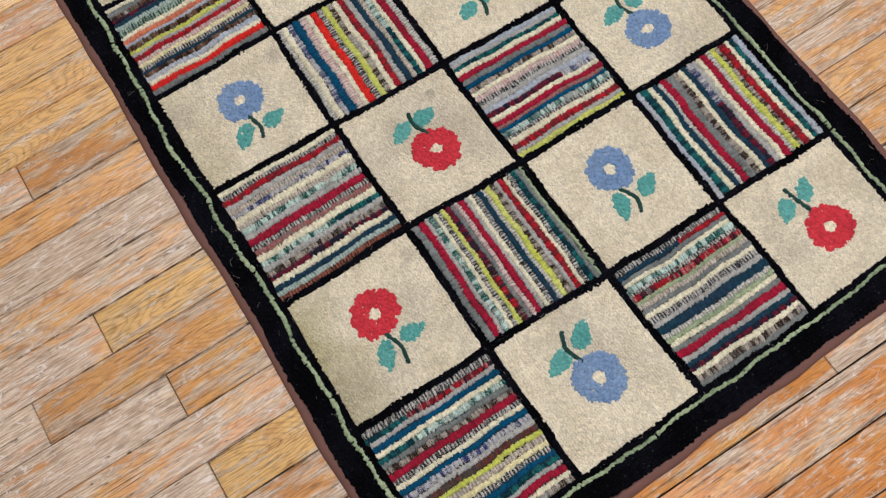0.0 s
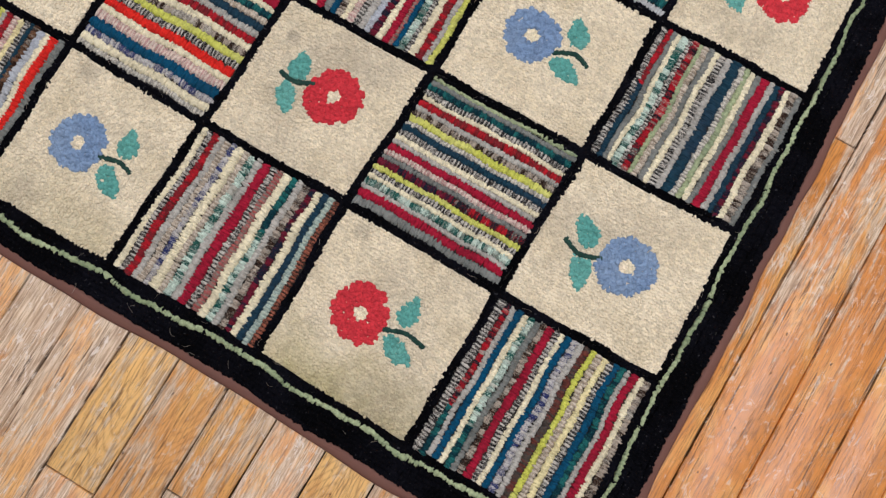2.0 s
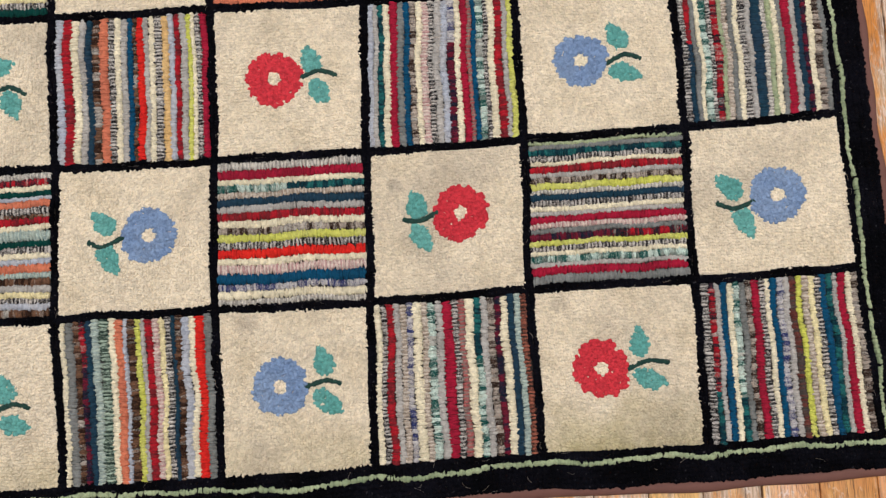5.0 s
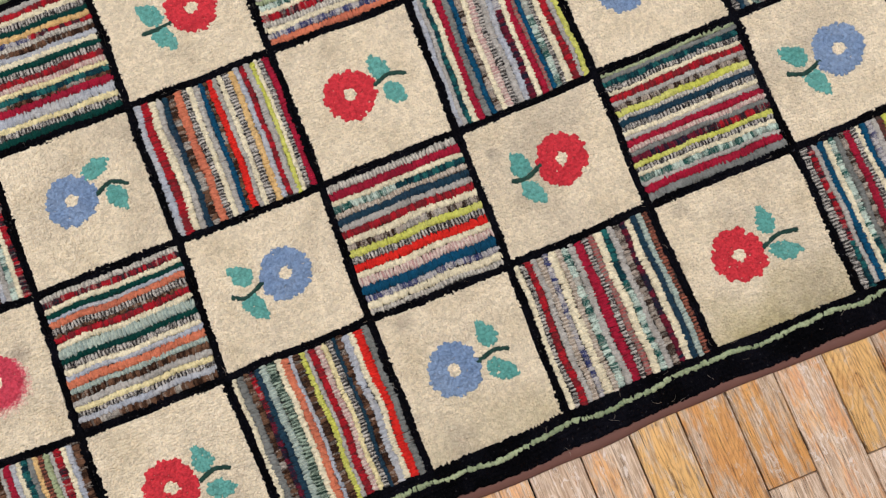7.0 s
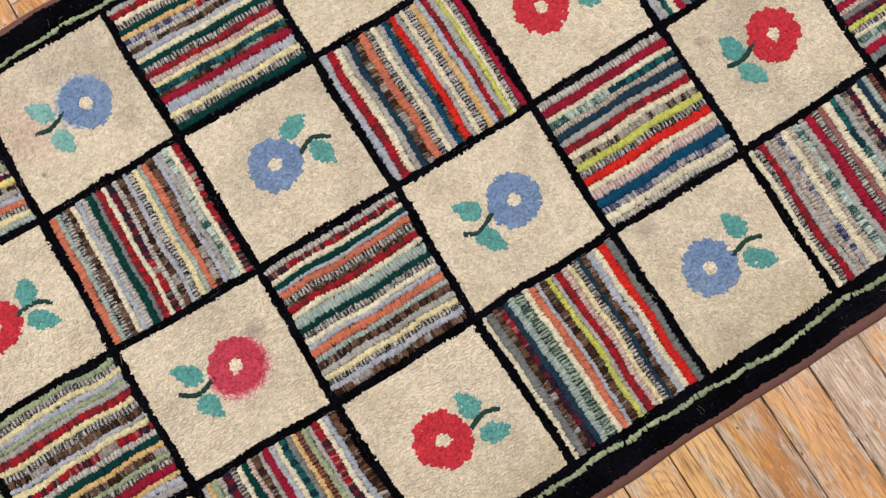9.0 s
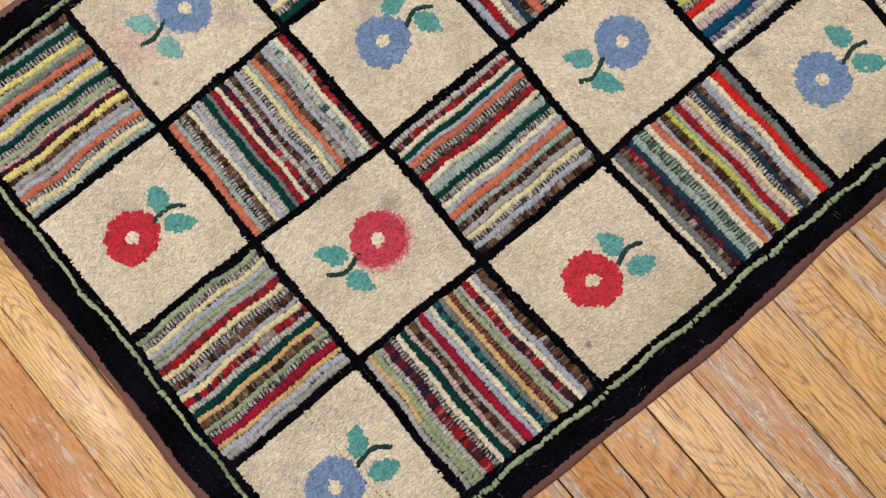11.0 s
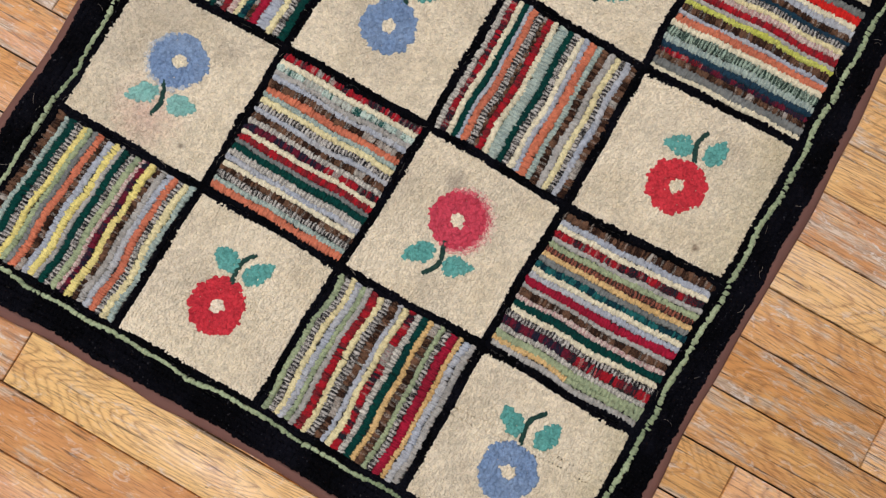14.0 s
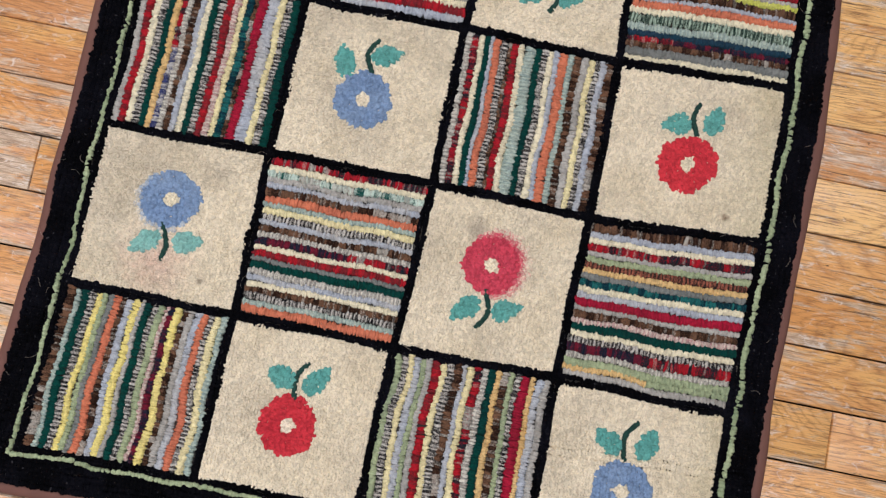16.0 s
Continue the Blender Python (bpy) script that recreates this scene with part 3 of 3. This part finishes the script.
    # the eye is hooked in rings
    ring = np.concatenate([[0.0], np.full(6, 0.0031), np.full(11, 0.0062)])
    about = np.concatenate([[0.0], np.arange(6) * 1.047, np.arange(11) * 0.571]) + rng.normal(0, 0.15, 18)
    ex, ey = (x0 + x1) / 2 + side * C * du + ring * np.cos(about) * 1.04, (y0 + y1) / 2 + side * C * dv + ring * np.sin(about)
    place("flower_eye", *loop_field(ex, ey, 0.0025 * rng.uniform(0.85, 1.2, 18), 0.0024, about + 1.57, PILE * rng.uniform(0.92, 1.08, 18)), EYE_WOOL, square)
    # the stem is one strip hooked along its curve
    along = np.linspace(stem_0, stem_1, 26)
    rise = bend(along)
    sx, sy = (x0 + x1) / 2 + side * C * (along + du), (y0 + y1) / 2 + side * C * (rise + dv)
    heading = np.arctan2(np.gradient(sy), np.gradient(sx))
    place("stem", *loop_field(sx, sy, 0.0036 * rng.uniform(0.85, 1.15, 26), 0.0021, heading + math.pi / 2 + rng.normal(0, 0.2, 26), PILE * rng.uniform(1.0, 1.1, 26), 8), STEM, square)
    for name, mask, material in (("flower", flower, dye), ("leaf", upper, green), ("leaf", lower, green), ("dye_stain", bleed, BLED_BLUE if "blue" in words else BLEED)):
        if mask.any():
            part = place(name, *loop_field(x[mask], y[mask], np.maximum(size_l[mask], 0.0021) * 1.35, np.maximum(size_w[mask], 0.0018) * 1.8, turn[mask], high[mask] * 1.06), material, square)
            if name == "flower":
                part["label"] = words + " hooked wool petals"
            if name == "dye_stain":
                # the dye thins out away from the petals
                thin = np.clip((r[mask] - petal[mask]) / (0.055 if "rose" in words else 0.04) + rng.normal(0, 0.12, mask.sum()), 0, 1)
                for title, share in (("dye", thin), ("pale", 0 * thin)):
                    part.data.attributes.new(title, "FLOAT", "POINT").data.foreach_set("value", np.repeat(share, 13).astype(np.float32))


for (i, j), text in STRIPES.items():
    striped_square(i, j, text)
flower_square(1, 0, RED, "red", (-0.112, 0.004), ((0.190, -0.002), (0.291, 0.032), (0.425, 0.009)), (0.250, 0.150, 0.248, 0.243), (0.307, -0.084, 0.408, -0.128))
flower_square(3, 0, BLUE, "blue", (-0.093, 0.026), ((0.190, -0.000), (0.310, 0.028), (0.385, 0.005)), (0.274, 0.154, 0.235, 0.241), (0.305, -0.109, 0.391, -0.172))
flower_square(5, 0, RED, "red", (-0.077, 0.009), ((0.207, -0.019), (0.308, 0.010), (0.380, -0.016)), (0.236, 0.103, 0.208, 0.191), (0.292, -0.117, 0.382, -0.137))
flower_square(7, 0, BLUE, "blue", (-0.080, 0.034), ((0.203, 0.018), (0.327, 0.023), (0.403, -0.036)), (0.267, 0.123, 0.304, 0.201), (0.296, -0.116, 0.381, -0.147))
flower_square(0, 1, BLUE, "blue", (-0.051, -0.006), ((0.174, 0.028), (0.280, 0.060), (0.388, 0.018)), (0.223, 0.146, 0.184, 0.255), (0.303, -0.080, 0.386, -0.143))
flower_square(2, 1, RED, "red", (-0.080, -0.046), ((0.175, -0.003), (0.262, 0.037), (0.361, 0.021)), (0.250, 0.147, 0.200, 0.234), (0.282, -0.073, 0.306, -0.146))
flower_square(4, 1, BLUE, "blue", (-0.094, -0.021), ((0.189, 0.017), (0.295, 0.062), (0.380, 0.027)), (0.251, 0.147, 0.198, 0.247), (0.294, -0.096, 0.352, -0.153))
flower_square(6, 1, ROSE, "faded rose", (-0.090, -0.029), ((0.179, 0.008), (0.288, 0.038), (0.381, -0.014)), (0.248, 0.148, 0.223, 0.221), (0.289, -0.107, 0.356, -0.176))
flower_square(1, 2, BLUE, "blue", (-0.116, 0.006), ((0.181, -0.027), (0.290, 0.022), (0.384, -0.013)), (0.243, 0.156, 0.202, 0.243), (0.287, -0.104, 0.397, -0.132))
flower_square(3, 2, RED, "red", (-0.095, 0.009), ((0.197, 0.016), (0.295, 0.043), (0.396, 0.002)), (0.233, 0.123, 0.201, 0.223), (0.292, -0.103, 0.341, -0.178))
flower_square(5, 2, BLUE, "blue", (-0.064, 0.015), ((0.193, -0.005), (0.282, 0.037), (0.381, -0.012)), (0.223, 0.164, 0.319, 0.201), (0.298, -0.086, 0.327, -0.176))
flower_square(7, 2, RED, "red", (-0.081, 0.022), ((0.181, -0.000), (0.302, 0.005), (0.367, -0.038)), (0.272, 0.107, 0.309, 0.196), (0.281, -0.118, 0.365, -0.177))
flower_square(0, 3, RED, "red", (-0.086, -0.025), ((0.206, 0.038), (0.322, 0.068), (0.414, 0.083)), (0.266, 0.179, 0.195, 0.244), (0.342, -0.040, 0.424, -0.097))
flower_square(2, 3, BLUE, "blue", (-0.103, 0.050), ((0.185, 0.020), (0.285, 0.055), (0.380, 0.030)), (0.245, 0.150, 0.200, 0.240), (0.290, -0.090, 0.350, -0.160))
flower_square(4, 3, RED, "red", (-0.114, -0.003), ((0.192, 0.061), (0.280, 0.067), (0.367, 0.061)), (0.233, 0.149, 0.180, 0.236), (0.286, -0.053, 0.350, -0.137))
flower_square(6, 3, BLUE, "faded blue", (-0.110, -0.013), ((0.177, -0.004), (0.285, 0.037), (0.371, 0.017)), (0.238, 0.154, 0.203, 0.237), (0.284, -0.096, 0.346, -0.175))


def band(name, p, q, width, material, label, pitch=0.0034, height=PILE, wander=0.0010, stray=None):
    """A line or band of pile between two points, as many rows wide as it needs."""
    p, q = np.array(p, float), np.array(q, float)
    way = (q - p) / np.linalg.norm(q - p)
    rows = max(1, round(width / 0.0052))
    vs, fs, base = [], [], 0
    for k in range(rows):
        off = ((k + 0.5) / rows - 0.5) * width * np.array([-way[1], way[0]])
        v, f = row_of_loops(p + off, q + off, width / rows * 1.15, pitch, height, wander, stray=stray)
        vs.append(v)
        fs.append(f + base)
        base += len(v)
    ob = place(name, np.concatenate(vs), np.concatenate(fs), material, rug)
    ob["label"] = label


XW, XE, YS, YN = LINE_X[8], LINE_X[0], LINE_Y[0], LINE_Y[4]
for x in LINE_X[1:8]:
    band("dividing_line", (x, YS), (x, YN), 0.0094, BLACK, "black hooked dividing line", height=PILE * 1.0)
for k, y in enumerate(LINE_Y[1:4]):
    band("dividing_line", (XW, y), (XE, y), 0.0094, BLACK, "black hooked dividing line", height=PILE * 0.98)


def sagging(x):
    """The south border line hangs outwards along its middle."""
    return -0.0062 * np.exp(-((x - 0.10) / 0.20) ** 2) - 0.0014 * np.sin(31 * x) * np.exp(-((x - 0.1) / 0.3) ** 2)


def frame_of(name, d0, d1, material, label, height=PILE, wander=0.0007, south=0.0, stray=None):
    """Four bands round the squares, from d0 to d1 outside them; the south one is wider by south."""
    m, w = (d0 + d1) / 2, d1 - d0
    band(name, (XW - d1, YS - m - south / 2), (XE + d1, YS - m - south / 2), w + south, material, label, height=height, wander=wander, stray=stray)
    band(name, (XW - d1, YN + m), (XE + d1, YN + m), w, material, label, height=height, wander=wander)
    band(name, (XW - m, YS - d0), (XW - m, YN + d0), w, material, label, height=height, wander=wander)
    band(name, (XE + m, YS - d0), (XE + m, YN + d0), w, material, label, height=height, wander=wander)


frame_of("inner_border", -0.0018, 0.0068, BLACK, "black inner border line", height=PILE * 0.94, south=0.0034)
frame_of("outer_border", 0.0095, 0.0390, BLACK, "wide black pile border")
frame_of("border_line", 0.0068, 0.0105, GREEN, "sage green border line", height=PILE * 1.16, wander=0.0014, south=0.0013, stray=sagging)


def binding(p, q, out):
    """Folded tape that edges the rug: a low rounded strip."""
    p, q, out = np.array(p, float), np.array(q, float), np.array(out, float)
    n = 160
    profile = ((-0.004, 0.0003), (-0.004, 0.0058), (0.0015, 0.0062), (0.0060, 0.0048), (0.0084, 0.0022), (0.0088, 0.0003))
    s = np.linspace(0, 1, n)
    mid = p + (q - p) * s[:, None]
    wave = 0.0012 * np.sin(s * 23) + 0.0007 * np.sin(s * 61 + 1)
    verts = []
    for o, z in profile:
        x, y = warp(mid[:, 0] + out[0] * (o + wave), mid[:, 1] + out[1] * (o + wave))
        verts.append(np.stack([x, y, np.full(n, z)], -1))
    verts = np.stack(verts, 1).reshape(-1, 3)
    m = len(profile)
    faces = [(a * m + b, a * m + b + 1, (a + 1) * m + b + 1, (a + 1) * m + b) for a in range(n - 1) for b in range(m - 1)]
    faces += [(0, 1, 2, 3), (0, 3, 4, 5), ((n - 1) * m, (n - 1) * m + 3, (n - 1) * m + 2, (n - 1) * m + 1), ((n - 1) * m, (n - 1) * m + 5, (n - 1) * m + 4, (n - 1) * m + 3)]
    ob = place("edge_binding", verts, faces, TAPE, rug)
    ob["label"] = "brown cloth tape edging"


D = 0.0412
binding((XW - D, YS - D), (XE + D, YS - D), (0, -1))
binding((XW - D, YN + D), (XE + D, YN + D), (0, 1))
binding((XW - D, YS - D), (XW - D, YN + D), (-1, 0))
binding((XE + D, YS - D), (XE + D, YN + D), (1, 0))

# ---- loose hairs and lint caught in the dark pile ----
hair = np.random.default_rng(21)
hair_v, hair_f, base = [], [], 0
for _ in range(170):
    pick = hair.integers(0, 3)
    if pick == 0:
        x, y = hair.choice(LINE_X), hair.uniform(YS, YN)
    elif pick == 1:
        x, y = hair.uniform(XW, XE), hair.choice(LINE_Y)
    else:
        x, y = hair.uniform(XW, XE), hair.choice((YS - hair.uniform(0.012, 0.038), YN + hair.uniform(0.012, 0.038)))
    length, way, curl = hair.uniform(0.004, 0.016), hair.uniform(0, 6.28), hair.uniform(-1.6, 1.6)
    s = np.linspace(0, 1, 6)
    turn = way + curl * s
    px, py = warp(x + np.cumsum(np.cos(turn)) * length / 6, y + np.cumsum(np.sin(turn)) * length / 6)
    pz = RUG_Z + PILE * 1.12 + 0.0012 * np.sin(math.pi * s)
    r = hair.uniform(0.00010, 0.00020)
    ring = [np.stack([px - np.sin(turn) * r * math.cos(a), py + np.cos(turn) * r * math.cos(a), pz + r * math.sin(a)], -1) for a in (1.57, 3.67, 5.76)]
    hair_v.append(np.stack(ring, 1).reshape(-1, 3))
    for n in range(5):
        for m in range(3):
            q = (m + 1) % 3
            hair_f.append((base + 3 * n + m, base + 3 * n + q, base + 3 * n + 3 + q, base + 3 * n + 3 + m))
    base += 18
lint = place("loose_fibres", np.concatenate(hair_v), hair_f, LINT, rug)
lint["label"] = "pale hairs and lint on the pile"
tagged(lint, kind="stuff")

# ---- floor boards, running north to south ----
GAP = 0.0019
NEAR_X, NEAR_S, NEAR_N = 1.38, -1.2, 1.0


def seam(k):
    """Where the seam before board row k runs."""
    uneven = {8: -0.002, 9: -0.005, 10: -0.005, 11: -0.004}.get(k, 0.0)
    return uneven - 0.5785 + 0.0618 * k + (max(0, k - 18) if k < 24 else 6) * 0.0046


# board row: where its butt joints lie
JOINTS = {1: (-0.665,), 13: (-0.575,), 14: (-0.690,), 15: (-0.530,), 17: (-0.535,), 9: (-0.575,), 0: (-0.470,), 2: (-0.586, 0.425), -4: (0.253, -0.287), -5: (0.338,), 21: (0.162,)}
# boards whose look stands out: row and a place along it: paleness, bareness, figure
BOARDS = {(-7, 0.0): (0.50, 0.30, 0.5), (-6, 0.0): (0.45, 0.30, 0.7), (-5, 0.0): (0.38, 0.30, 0.3), (-4, 0.0): (1.0, 0.22, 0.9), (-4, 0.4): (0.40, 0.45, 0.5),
          (-2, -0.5): (0.55, 0.40, 0.5), (-1, -0.5): (0.62, 0.40, 0.6), (0, -0.42): (0.72, 0.32, 0.6), (0, -0.7): (0.58, 0.46, 0.7), (1, -0.5): (0.60, 0.40, 0.8),
          (2, -0.5): (0.50, 0.46, 0.6), (2, -0.8): (0.58, 0.40, 0.8), (3, -0.5): (0.64, 0.32, 0.6), (4, -0.5): (0.90, 0.12, 0.9), (5, -0.5): (0.42, 0.52, 0.4),
          (6, -0.5): (0.88, 0.18, 0.9), (7, -0.5): (0.78, 0.42, 0.5), (8, -0.5): (0.85, 0.38, 0.6), (9, -0.45): (0.50, 0.54, 0.5), (9, -0.7): (0.40, 0.60, 0.4),
          (10, -0.5): (0.58, 0.42, 0.4), (11, -0.5): (0.40, 0.92, 0.4), (12, -0.5): (0.65, 0.64, 0.4), (13, -0.5): (0.95, 0.42, 0.6), (13, -0.7): (0.40, 0.70, 0.4),
          (14, -0.5): (0.55, 0.54, 0.4), (14, -0.8): (0.35, 0.85, 0.4), (15, -0.45): (0.52, 0.52, 0.4), (15, -0.7): (0.35, 0.90, 0.4), (16, -0.5): (0.50, 0.60, 0.4),
          (17, -0.45): (0.95, 0.36, 0.7), (17, -0.7): (0.42, 0.75, 0.4), (18, -0.5): (0.45, 0.60, 0.5), (1, 0.5): (0.50, 0.45, 0.5), (2, 0.5): (0.35, 0.80, 0.4),
          (3, 0.5): (0.45, 0.55, 0.6), (4, 0.5): (0.50, 0.35, 0.5), (21, 0.3): (0.45, 0.80, 0.6), (21, 0.0): (0.60, 0.55, 0.5), (22, 0.0): (0.50, 0.55, 0.2), (23, 0.0): (0.52, 0.46, 0.2), (24, 0.0): (0.50, 0.46, 0.2)}
more = np.random.default_rng(3)
far_v, far_f, base = [], [], 0
for row in range(-33, 52):
    x0, x1 = seam(row), seam(row + 1)
    if x0 < -ROOM_X or x1 > ROOM_X:
        continue
    cuts = [-ROOM_Y]
    y = -ROOM_Y + more.uniform(0.15, 0.9)
    while y < ROOM_Y - 0.15:
        hidden = y < -0.98 or y > 0.66 or (abs(y) < 0.37 and -0.69 < x0 < 0.66)
        if (hidden or abs(x0) > 1.4) and all(abs(y - k) > 0.2 for k in JOINTS.get(row, ())):
            cuts.append(y)
        y += more.uniform(0.3, 1.0)
    cuts = sorted(cuts + list(JOINTS.get(row, ()))) + [ROOM_Y]
    for a, b in zip(cuts, cuts[1:]):
        lift = more.uniform(-0.0005, 0.0)
        v, f = box(x0 + GAP / 2, a + GAP / 2, -0.018, x1 - GAP / 2, b - GAP / 2, lift, 0.0007)
        if abs(x0) < NEAR_X and b > NEAR_S and a < NEAR_N:
            board = place("floor_board", v, f, WOOD, floor, False)
            look_of = [v for (k, y), v in BOARDS.items() if k == row and a < y < b]
            board.color = (*(look_of[0] if look_of else (more.uniform(0.25, 0.7), more.uniform(0.35, 0.6), more.uniform(0.3, 0.8))), 1.0)
        else:
            far_v.append(v)
            far_f += [tuple(k + base for k in q) for q in f]
            base += len(v)
rest = place("floor_boards_beyond", np.concatenate(far_v), far_f, WOOD, floor, False)
rest.color = (0.45, 0.5, 0.5, 1.0)
tagged(rest, kind="stuff")
